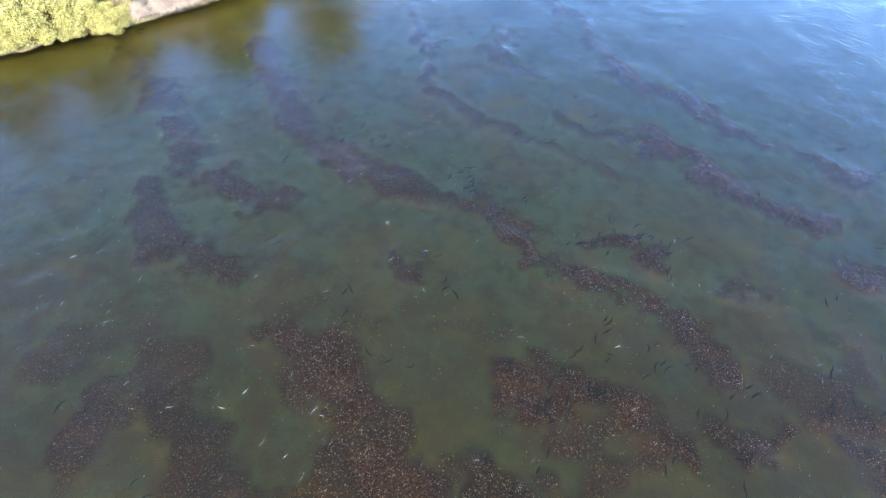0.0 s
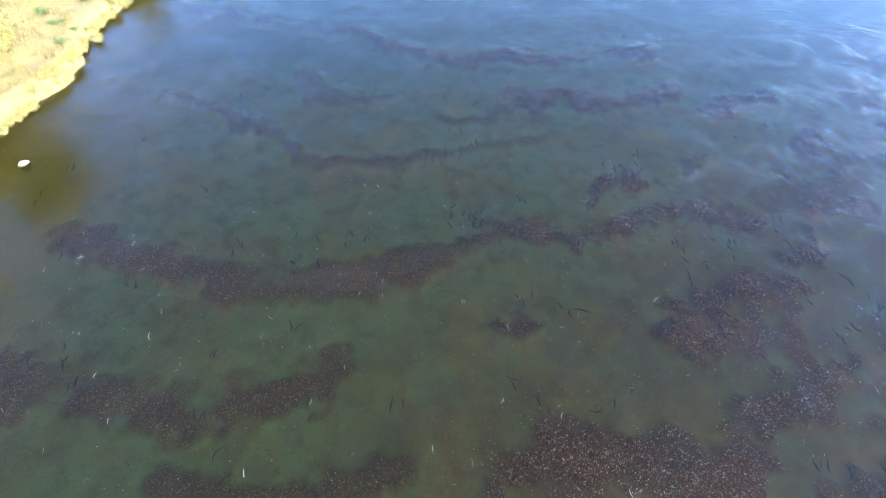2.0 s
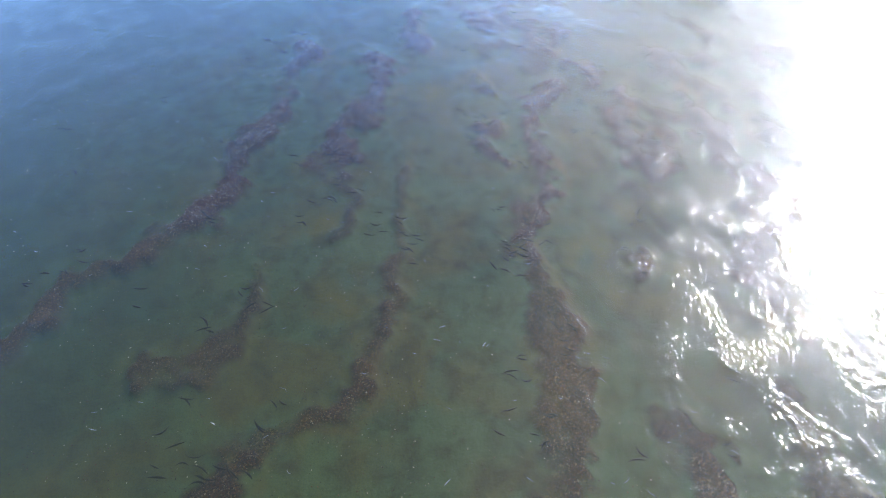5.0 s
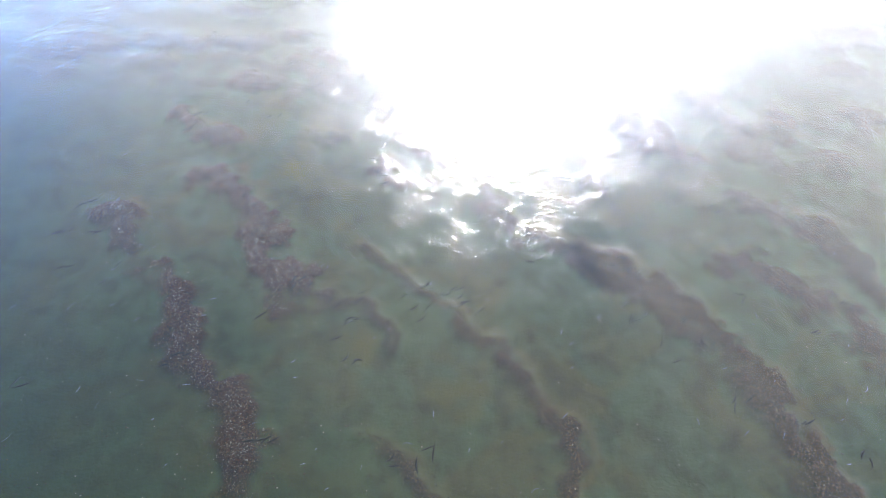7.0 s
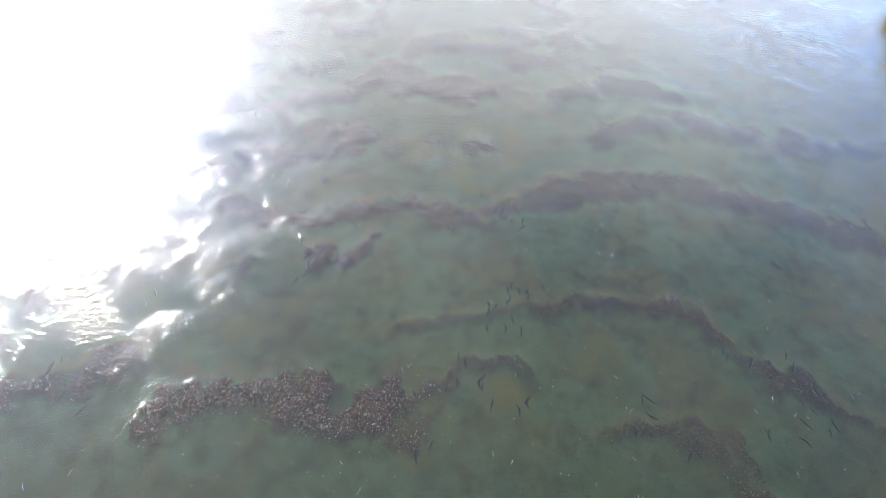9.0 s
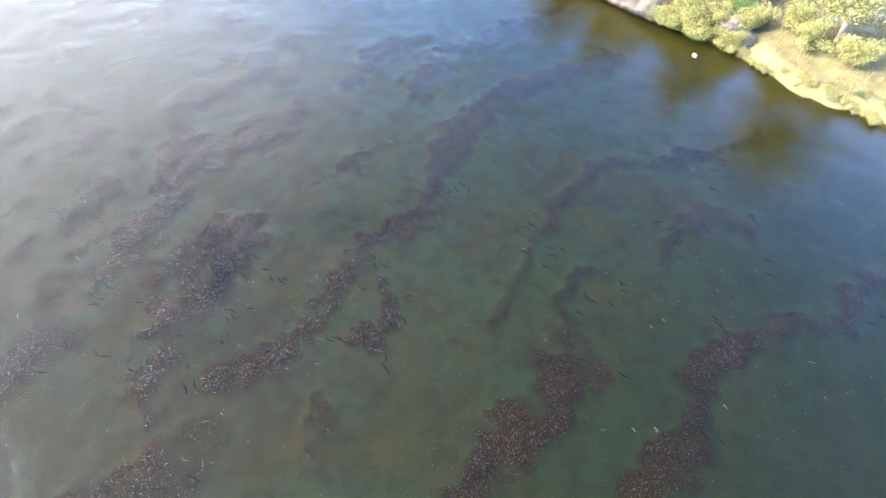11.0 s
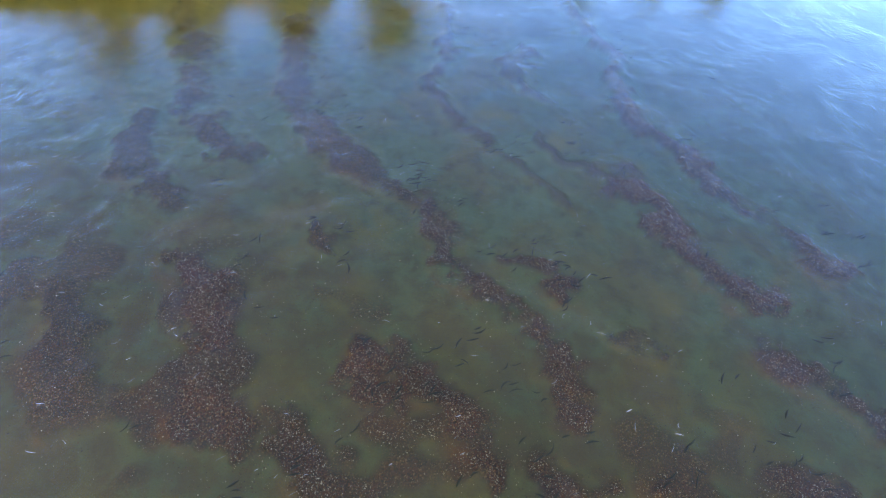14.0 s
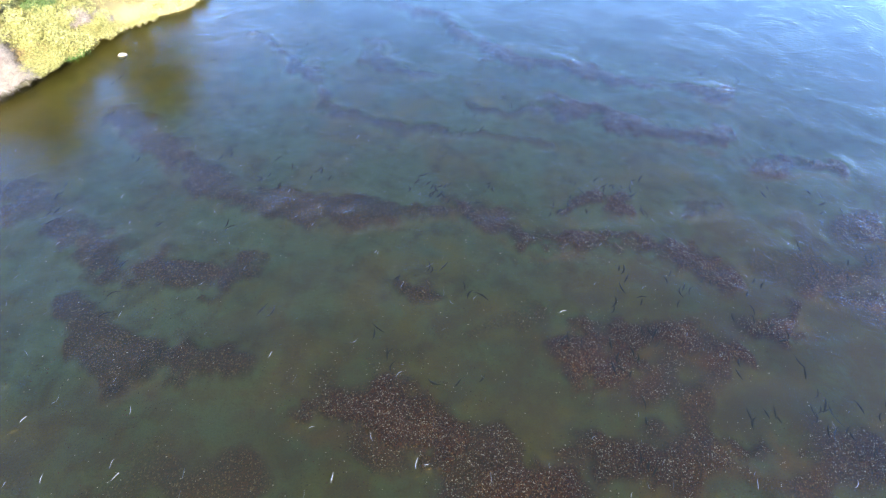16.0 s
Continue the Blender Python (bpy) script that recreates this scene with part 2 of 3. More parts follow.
M_ROCK = mat_varied("pale_rock", [(0.12, 0.105, 0.08), (0.28, 0.25, 0.2)], 0.8, 5.0, island=False)
# pale slivers added on the surface in place of flashing fish
M_FISH_PALE = mat_varied("foam", [(0.06, 0.065, 0.055), (0.2, 0.2, 0.17)], 0.6, 5.0)
# dark slim shapes added in place of fish below the surface
M_FISH_DARK = mat_varied("fish_sliver_dark", [(0.003, 0.003, 0.003), (0.012, 0.011, 0.01)], 0.7, 5.0)


# ---- plan of the river: shore lines and gravel ridges, in metres ----
SHORE = [(-900, -480), (-150, -40), (-60, 19), (-44, 26.5), (-35.4, 30.2), (-31, 33), (-27.3, 35.4), (-24.6, 36.8), (-22.7, 38.6), (-19.2, 41.2), (-17.4, 43.6),
         (-16.2, 45.5), (-13.5, 46.8), (-11, 48.2), (-8.2, 50.1), (-5.2, 53.4), (-1.2, 56.8), (4.9, 60.2), (8.6, 62), (18.1, 66.6), (28, 71), (60, 86), (160, 135), (1000, 560)]
SHORE_SOUTH = [(-900, -600), (-120, -95), (-40, -52), (0, -34), (14, -27), (30, -24), (60, -14), (160, 30), (1000, 400)]

# Gravel ridges, one call each: a line of places, then half width and how bare it is of silt.
RIDGES = []


def ridge(half, bare, *line):
    RIDGES.append((list(line), half, bare))


ridge(1.25, 1.0, (-6.9, 13.1), (-4.6, 11.4), (-2.9, 9.9))
ridge(1.15, 1.0, (-2.4, 7.0), (-1.2, 6.5), (0.0, 5.9))
ridge(1.1, 1.0, (3.8, 11.7), (5.0, 10.2), (5.6, 9.8))
ridge(0.85, 1.0, (6.3, 11.1), (7.9, 10.8), (9.0, 9.6), (10.4, 8.9))
ridge(0.65, 0.9, (12.4, 8.9), (14.2, 8.7))
ridge(0.55, 0.5, (-2.2, 23.0), (0.1, 22.5), (2.7, 21.8))
ridge(0.85, 0.8, (2.7, 21.8), (3.9, 20.3), (4.9, 18.5), (6.5, 17.2), (8.7, 16.4))
ridge(0.65, 0.9, (10.3, 15.5), (11.6, 13.8), (12.7, 12.3))
ridge(0.42, 0.7, (8.3, 19.5), (10.1, 19.6))
ridge(0.5, 0.75, (10.9, 18.5), (11.4, 18.1))
ridge(0.45, 0.6, (-2.1, 17.7), (-1.0, 16.3))
ridge(0.92, 0.85, (12.9, 28.5), (15.2, 26.5), (16.8, 24.0), (18.9, 22.2), (22.0, 21.8))
ridge(0.4, 0.35, (7.4, 30.0), (9.4, 28.6), (11.8, 28.3))
ridge(0.7, 0.7, (11.7, 36.7), (14.0, 34.1), (16.6, 32.7), (19.2, 29.8), (22.1, 28.0), (24.0, 26.2), (25.6, 25.1))
ridge(0.6, 0.5, (2.0, 56.0), (6.7, 49.3), (9.3, 45.6), (10.8, 43.2), (11.0, 41.0), (11.7, 36.7))
ridge(0.75, 0.8, (21.9, 18.0), (24.2, 17.4), (25.8, 16.7))
ridge(0.6, 0.85, (21.1, 12.3), (23.8, 11.9))
ridge(0.45, 0.8, (16.7, 9.8), (19.2, 8.6))
ridge(1.05, 0.5, (-16.8, 22.1), (-15.8, 20.2), (-13.9, 18.1), (-12.0, 16.7), (-10.5, 16.4))
ridge(1.05, 0.6, (-21.0, 32.5), (-18.6, 30.4), (-17.2, 27.0), (-14.7, 24.4), (-13.2, 22.8), (-11.6, 21.9), (-9.4, 21.4))
ridge(0.85, 0.55, (-14.5, 37.3), (-12.4, 34.0), (-10.5, 30.5), (-9.0, 27.6), (-7.4, 25.7), (-5.5, 24.5), (-3.2, 23.8), (-1.4, 22.8))
ridge(0.5, 0.5, (-3.9, 44.5), (-2.6, 42.0), (-1.7, 39.4), (-1.6, 37.0), (-1.3, 34.5), (-0.8, 32.3), (0.6, 30.6), (2.5, 29.2), (5.2, 27.7))
ridge(0.8, 0.6, (-2.2, 39.2), (-1.8, 37.6))
ridge(0.35, 0.25, (5.2, 27.7), (7.4, 26.4), (10.1, 25.0))
ridge(0.5, 0.4, (4.2, 40.8), (3.5, 38.4), (4.0, 36.2), (5.3, 34.9), (6.9, 34.4))
ridge(1.1, 0.55, (-14.1, 9.6), (-11.6, 9.8), (-9.5, 8.0))
ridge(1.0, 0.6, (-9.8, 6.9), (-8.6, 6.2), (-6.8, 4.7))
ridge(0.9, 0.75, (2.2, 6.5), (4.4, 5.2))
ridge(0.6, 0.7, (7.3, 5.0), (8.4, 4.4))
ridge(0.9, 0.7, (10.8, 4.0), (12.7, 2.7))
ridge(1.0, 0.6, (3.2, 1.6), (0.8, 2.2))
ridge(0.4, 0.4, (14.4, 16.1), (16.6, 16.4))
ridge(1.3, 0.6, (39.0, 11.3), (31.5, 8.9), (25.0, 7.3))
ridge(1.0, 0.5, (-25.0, 37.0), (-22.6, 34.6), (-21.0, 32.5))
# Round patches of filamentous algae: x, y, radius.
ALGAE = [(-3.2, 16.1, 1.7), (15.5, 14.9, 1.8), (-7.4, 10.0, 1.6), (0.4, 19.0, 1.3), (-4.0, 13.5, 1.0), (7.4, 13.6, 1.5), (1.6, 14.4, 1.5), (-0.4, 8.3, 1.6),
         (-25.0, 31.0, 3.0), (-17.0, 38.0, 2.6), (13.6, 29.6, 1.2), (9.0, 31.0, 1.3), (3.4, 31.6, 1.5), (20.0, 14.5, 1.3), (16.5, 19.5, 1.3)]


def value_noise(x, y, size, seed):
    """Smooth noise in -1..1 on a lattice of the given size in metres."""
    u, v = x / size, y / size
    i, j = np.floor(u).astype(np.int64), np.floor(v).astype(np.int64)
    fu, fv = u - i, v - j
    fu, fv = fu * fu * (3 - 2 * fu), fv * fv * (3 - 2 * fv)

    def h(a, b):
        k = (a * 374761393 + b * 668265263 + seed * 982451653) & 0x7FFFFFFF
        k = ((k ^ (k >> 13)) * 1274126177) & 0x7FFFFFFF
        return ((k ^ (k >> 16)) & 0xFFFF) / 32767.5 - 1

    return (h(i, j) * (1 - fu) + h(i + 1, j) * fu) * (1 - fv) + (h(i, j + 1) * (1 - fu) + h(i + 1, j + 1) * fu) * fv


def fractal(x, y, size, seed, octaves=3):
    return sum(value_noise(x, y, size / 2**k, seed + k) * 0.55**k for k in range(octaves))


def along(x, y, line):
    """Distance to a polyline, and the signed side of it (positive to its left)."""
    best, side = np.full(x.shape, 1e9), np.zeros(x.shape)
    for (ax, ay), (bx, by) in zip(line, line[1:]):
        dx, dy = bx - ax, by - ay
        s = np.clip(((x - ax) * dx + (y - ay) * dy) / (dx * dx + dy * dy), 0, 1)
        d = np.hypot(x - ax - s * dx, y - ay - s * dy)
        near = d < best
        best = np.where(near, d, best)
        side = np.where(near, dx * (y - ay) - dy * (x - ax), side)
    return best, np.sign(side)


def smooth(a, b, v):
    s = np.clip((v - a) / (b - a), 0, 1)
    return s * s * (3 - 2 * s)


def river(x, y):
    """Height of the ground, and what covers it, at arrays of places."""
    wx = x + 0.55 * fractal(x, y, 2.2, 3) + 0.22 * fractal(x, y, 0.7, 5, 2)
    wy = y + 0.55 * fractal(x, y, 2.2, 13) + 0.22 * fractal(x, y, 0.7, 15, 2)
    gravel, clean, rust, lee = (np.zeros(x.shape) for _ in range(4))
    for line, half, bare in RIDGES:
        xs, ys = [p[0] for p in line], [p[1] for p in line]
        box = (x > min(xs) - 5) & (x < max(xs) + 5) & (y > min(ys) - 5) & (y < max(ys) + 5)
        if not box.any():
            continue
        d, side = along(wx[box], wy[box], line)
        rag = d + half * (0.28 * fractal(x[box], y[box], 2.6, 16) + 0.38 * fractal(x[box], y[box], 1.1, 17) + 0.22 * fractal(x[box], y[box], 0.4, 19, 2))
        g = np.where(side < 0, 1 - smooth(0.55 * half, 1.2 * half + 0.15, rag), 1 - smooth(0.1 * half, (2.1 if half < 1.05 else 1.6) * half, rag))
        g = g * np.clip(0.98 + 0.42 * fractal(x[box], y[box], 3.6, 22, 2) + 0.45 * fractal(x[box], y[box], 1.2, 23), 0.3, 1) * (0.78 + 0.22 * bare)
        better = g > gravel[box]
        gravel[box] = np.maximum(gravel[box], g)
        clean[box] = np.where(better, bare, clean[box])
        edge = np.exp(-((d - 1.35 * half) / 0.28) ** 2) * (side < 0) * bare * np.clip(0.4 + 0.9 * fractal(x[box], y[box], 3.0, 27), 0, 1)
        rust[box] = np.maximum(rust[box], edge)
        lee[box] = np.maximum(lee[box], np.exp(-((d - 1.5 * half) / 0.9) ** 2))
    # thin scattered gravel over the shallow southern side
    sparse = smooth(0.1, 0.75, fractal(x, y, 2.8, 101)) * smooth(19, 8, y + 2 * fractal(x, y, 6.0, 103)) * (np.abs(x) < 45)
    more = 0.62 * sparse > gravel
    gravel = np.where(more, 0.62 * sparse, gravel)
    clean = np.where(more, 0.8, clean)
    algae = np.zeros(x.shape)
    for ax, ay, r in ALGAE:
        algae = np.maximum(algae, 1 - smooth(0.1, 1.5, np.hypot(wx - ax, wy - ay) / r))
    algae = algae * np.clip(0.6 + 0.7 * fractal(x, y, 1.4, 29), 0, 0.8)
    d_n, s_n = along(x, y, SHORE)
    d_s, s_s = along(x, y, SHORE_SOUTH)
    shore_n = d_n * s_n + 0.5 * fractal(x, y, 3.0, 31) + 0.15 * fractal(x, y, 0.8, 33)
    shore_s = -d_s * s_s + 1.2 * fractal(x, y, 5.0, 41)
    land = np.maximum(shore_n, shore_s)
    deep = smooth(8, 30, x * 0.45 + y * 0.55 - 8 + 3 * fractal(x, y, 9, 51)) * (1 - gravel)
    z = -0.85 - 0.55 * deep + 0.42 * gravel + 0.1 * fractal(x, y, 4.0, 61) + 0.035 * fractal(x, y, 0.6, 65, 2) * (0.3 + gravel)
    up = smooth(-5.0, -0.3, land)
    z = z * (1 - up) - 0.12 * up
    bank = smooth(-0.75, -0.3, land)
    rise = 0.9 * smooth(0, 1.2, land) + 1.1 * smooth(1.0, 9.0, land) + 2.5 * smooth(12, 60, land) + 0.18 * fractal(x, y, 1.7, 71) * smooth(0.3, 2, land)
    z = z + smooth(-0.25, 0.1, land) * 0.12 + np.where(land > -0.3, rise, 0)
    return z, gravel, clean, rust * (1 - up), algae * (1 - gravel), deep, bank, land


def spread(lo, hi, step, far):
    """Coordinates in even steps between lo and hi that widen beyond, out to far."""
    mid = np.arange(lo, hi + step / 2, step)
    out, s, v = [], step, hi
    while v < far:
        s *= 1.35
        v += s
        out.append(v)
    back, s, v = [], step, lo
    while v > -far:
        s *= 1.35
        v -= s
        back.append(v)
    return np.array(back[::-1] + list(mid) + out)


def sheet(name, xs, ys, heights, mat, attributes):
    nx, ny = len(xs), len(ys)
    gx, gy = np.meshgrid(xs, ys)
    co = np.stack([gx.ravel(), gy.ravel(), heights.ravel()], 1)
    i = np.arange(nx - 1)[None] + np.arange(ny - 1)[:, None] * nx
    quads = np.stack([i, i + 1, i + nx + 1, i + nx], -1).reshape(-1, 4)
    me = bpy.data.meshes.new(name)
    me.vertices.add(len(co))
    me.vertices.foreach_set("co", co.ravel())
    me.loops.add(quads.size)
    me.loops.foreach_set("vertex_index", quads.ravel())
    me.polygons.add(len(quads))
    me.polygons.foreach_set("loop_start", np.arange(0, quads.size, 4))
    me.update(calc_edges=True)
    me.polygons.foreach_set("use_smooth", np.ones(len(quads), bool))
    for key, values in attributes.items():
        a = me.attributes.new(key, "FLOAT", "POINT")
        a.data.foreach_set("value", values.ravel().astype(np.float32))
    me.materials.append(mat)
    return new(name, me)


gx, gy = spread(-34, 32, 0.22, 1500), spread(-8, 62, 0.22, 1500)
X, Y = np.meshgrid(gx, gy)
Z, GRAVEL, CLEAN, RUST, ALG, DEEP, BANK, LAND = river(X, Y)
ground = sheet("ground", gx, gy, Z, M_BED, {"gravel": GRAVEL, "clean": CLEAN, "rust": RUST, "algae": ALG, "deep": DEEP, "bank": BANK, "shallow": smooth(-13, -2, LAND + 2.5 * fractal(X, Y, 5.0, 107)), "brown": smooth(23, 8, Y + 3 * fractal(X, Y, 5.0, 97)), "sand": smooth(-17, -12, X + 2 * fractal(X, Y, 4.0, 99))})
tagged(ground, "river bed of green silt and rusty gravel rising to a sandy bank", "ground", kind="structure")

wx_, wy_ = spread(-40, 40, 0.4, 1500), spread(-14, 64, 0.4, 1500)
X, Y = np.meshgrid(wx_, wy_)
zb, gr, cl, *_ = river(X, Y)
near = (np.abs(X) < 60) & (np.abs(Y - 25) < 60)
wave = near * (0.004 * fractal(X * 0.8 + Y * 0.5, Y * 0.8 - X * 0.5, 2.5, 81) + 0.003 * fractal(X, Y, 1.1, 85, 2))
turbid = np.clip(0.08 + 0.3 * (-zb - 0.5), 0.05, 0.4)
water = sheet("water", wx_, wy_, wave, M_WATER, {"turbid": turbid, "ruffle": np.clip(0.55 + 0.3 * gr + 0.45 * smooth(30, 12, Y + 0.25 * X), 0, 1)})
tagged(water, "rippled clear river water reflecting blue sky and cloud", "water", kind="structure")


# ---- helpers for things ----
def part(name, bm_or_data, mat, parent=None, label=""):
    """One mesh object from a bmesh or from (vertices, faces), under its thing."""
    me = bpy.data.meshes.new(name)
    if isinstance(bm_or_data, tuple):
        v, f = bm_or_data
        me.from_pydata([tuple(p) for p in v], [], f)
    else:
        bm_or_data.to_mesh(me)
        bm_or_data.free()
    me.materials.append(mat)
    ob = new(name, me)
    if parent is not None:
        ob.parent = parent
    if label:
        tagged(ob, label)
    return ob


def height_at(x, y):
    return float(river(np.array([float(x)]), np.array([float(y)]))[0][0])


OCTA = np.array([(1, 0, 0), (-1, 0, 0), (0, 1, 0), (0, -1, 0), (0, 0, 1), (0, 0, -1)], float)
OCTA_F = np.array([(0, 2, 4), (2, 1, 4), (1, 3, 4), (3, 0, 4), (2, 0, 5), (1, 2, 5), (3, 1, 5), (0, 3, 5)])


def fast_mesh(name, verts, faces, mat):
    me = bpy.data.meshes.new(name)
    n = faces.shape[1]
    me.vertices.add(len(verts))
    me.vertices.foreach_set("co", verts.ravel())
    me.loops.add(faces.size)
    me.loops.foreach_set("vertex_index", faces.ravel().astype(np.int32))
    me.polygons.add(len(faces))
    me.polygons.foreach_set("loop_start", np.arange(0, faces.size, n))
    me.update(calc_edges=True)
    me.materials.append(mat)
    return new(name, me)


def stones(name, x, y, z, size, rng, mat):
    """Many flattened, uneven stones at the given places, in one mesh."""
    k = len(x)
    shape = OCTA[None] * (size[:, None, None] * rng.uniform(0.6, 1.3, (k, 6, 1)))
    shape = shape * np.array([1.25, 0.9, 0.55])
    a = rng.uniform(0, 6.283, k)
    c, s = np.cos(a)[:, None], np.sin(a)[:, None]
    vx, vy = shape[..., 0] * c - shape[..., 1] * s, shape[..., 0] * s + shape[..., 1] * c
    v = np.stack([vx + x[:, None], vy + y[:, None], shape[..., 2] + z[:, None] + 0.2 * size[:, None]], -1).reshape(-1, 3)
    f = (OCTA_F[None] + 6 * np.arange(k)[:, None, None]).reshape(-1, 3)
    return fast_mesh(name, v, f, mat)


def strips(base, tip, width, rng):
    """Thin tapering blades or twigs from base to tip, as two crossed slivers each."""
    k = len(base)
    d = tip - base
    side = np.cross(d, rng.normal(size=(k, 3)))
    side /= np.linalg.norm(side, axis=1, keepdims=True) + 1e-9
    other = np.cross(d, side)
    other /= np.linalg.norm(other, axis=1, keepdims=True) + 1e-9
    w = np.asarray(width)[:, None]
    v = np.stack([base + side * w, base - side * w * 0.5 + other * w * 0.87, base - side * w * 0.5 - other * w * 0.87, tip], 1).reshape(-1, 3)
    o = 4 * np.arange(k)[:, None, None]
    f = (np.array([(0, 1, 3), (1, 2, 3), (2, 0, 3)])[None] + o).reshape(-1, 3)
    return v, f


def leaves(centres, size, rng):
    """Folded leaf sprays: two triangles each, turned at random."""
    k = len(centres)
    a, b = rng.normal(size=(k, 3)), rng.normal(size=(k, 3))
    a /= np.linalg.norm(a, axis=1, keepdims=True)
    b = np.cross(a, b)
    b /= np.linalg.norm(b, axis=1, keepdims=True) + 1e-9
    c = np.cross(a, b)
    s = size[:, None]
    v = np.stack([centres - a * s, centres + b * s * 0.27 + c * s * 0.12, centres + a * s, centres - b * s * 0.27 + c * s * 0.12], 1).reshape(-1, 3)
    o = 4 * np.arange(k)[:, None, None]
    f = (np.array([(0, 1, 2), (0, 2, 3)])[None] + o).reshape(-1, 3)
    return v, f


def limb(v, f, a, b, ra, rb, sides=6):
    """Adds a tapered limb from a to b to lists of vertices and faces."""
    a, b = Vector(a), Vector(b)
    q = (b - a).to_track_quat("Z", "Y")
    o = len(v)
    for centre, r in ((a, ra), (b, rb)):
        for k in range(sides):
            w = 2 * math.pi * k / sides
            v.append(tuple(centre + q @ Vector((r * math.cos(w), r * math.sin(w), 0))))
    for k in range(sides):
        n = (k + 1) % sides
        f.append((o + k, o + n, o + sides + n, o + sides + k))
    f.append(tuple(o + sides + k for k in range(sides)))


def empty(name, at):
    ob = new(name)
    ob.location = at
    return ob


def make_shrub(name, at, radius, height, mat, seed, count=8000, leaf=0.086):
    """A rounded shrub: stems that fork from the root and lumps of small leaves with gaps between."""
    rng = np.random.default_rng(seed)
    root = empty(name, at)
    v, f, lumps = [], [], []
    for _ in range(13):
        a, lean = rng.uniform(0, 6.283), rng.uniform(0.15, 0.95)
        tip = (radius * lean * math.cos(a), radius * lean * math.sin(a), height * rng.uniform(0.5, 0.95) * (1 - 0.35 * lean))
        mid = (tip[0] * 0.4, tip[1] * 0.4, tip[2] * 0.55)
        limb(v, f, (0.08 * math.cos(a), 0.08 * math.sin(a), -0.1), mid, 0.035, 0.022, 5)
        limb(v, f, mid, tip, 0.022, 0.008, 5)
        lumps.append((tip, radius * rng.uniform(0.22, 0.42)))
        lumps.append((mid, radius * rng.uniform(0.25, 0.4)))
    part("stem", (v, f), M_BARK, root)
    cs = []
    for tip, r in lumps:
        k = int(count / len(lumps))
        d = rng.normal(size=(k, 3))
        d /= np.linalg.norm(d, axis=1, keepdims=True)
        cs.append(np.array(tip) + d * (r * rng.uniform(0.35, 1.08, (k, 1)) ** 0.6) * np.array([1, 1, 0.8]))
    c = np.concatenate(cs)
    c = c[c[:, 2] > 0.02]
    lv, lf = leaves(c, rng.uniform(0.5, 1.3, len(c)) * leaf, rng)
    crown = fast_mesh("foliage", lv, lf, mat)
    crown.parent = root
    return root


def make_bare_brush(name, at, radius, height, seed, count=620):
    """A leafless brush of pale arching twigs."""
    rng = np.random.default_rng(seed)
    root = empty(name, at)
    a, lean = rng.uniform(0, 6.283, count), rng.uniform(0.1, 1.0, count)
    base = np.stack([0.25 * np.cos(a), 0.25 * np.sin(a), np.zeros(count)], 1) * rng.uniform(0, 1, (count, 1))
    out = np.stack([np.cos(a) * lean * radius, np.sin(a) * lean * radius, height * (1.05 - 0.75 * lean**1.5) * rng.uniform(0.6, 1, count)], 1)
    knee = base + (out - base) * 0.5 + np.array([0, 0, 0.18 * height]) + rng.normal(size=(count, 3)) * 0.06
    v1, f1 = strips(base, knee, np.full(count, 0.014), rng)
    stem = fast_mesh("stem", v1, f1, M_TWIG_PALE)
    stem.parent = root
    reps = 5
    b2 = np.repeat(knee, reps, 0) + rng.normal(size=(count * reps, 3)) * 0.05
    t2 = np.repeat(out, reps, 0) + rng.normal(size=(count * reps, 3)) * 0.22
    v2, f2 = strips(b2, t2, np.full(count * reps, 0.0105), rng)
    twigs = fast_mesh("twig_crown", v2, f2, M_TWIG_PALE)
    twigs.parent = root
    return root


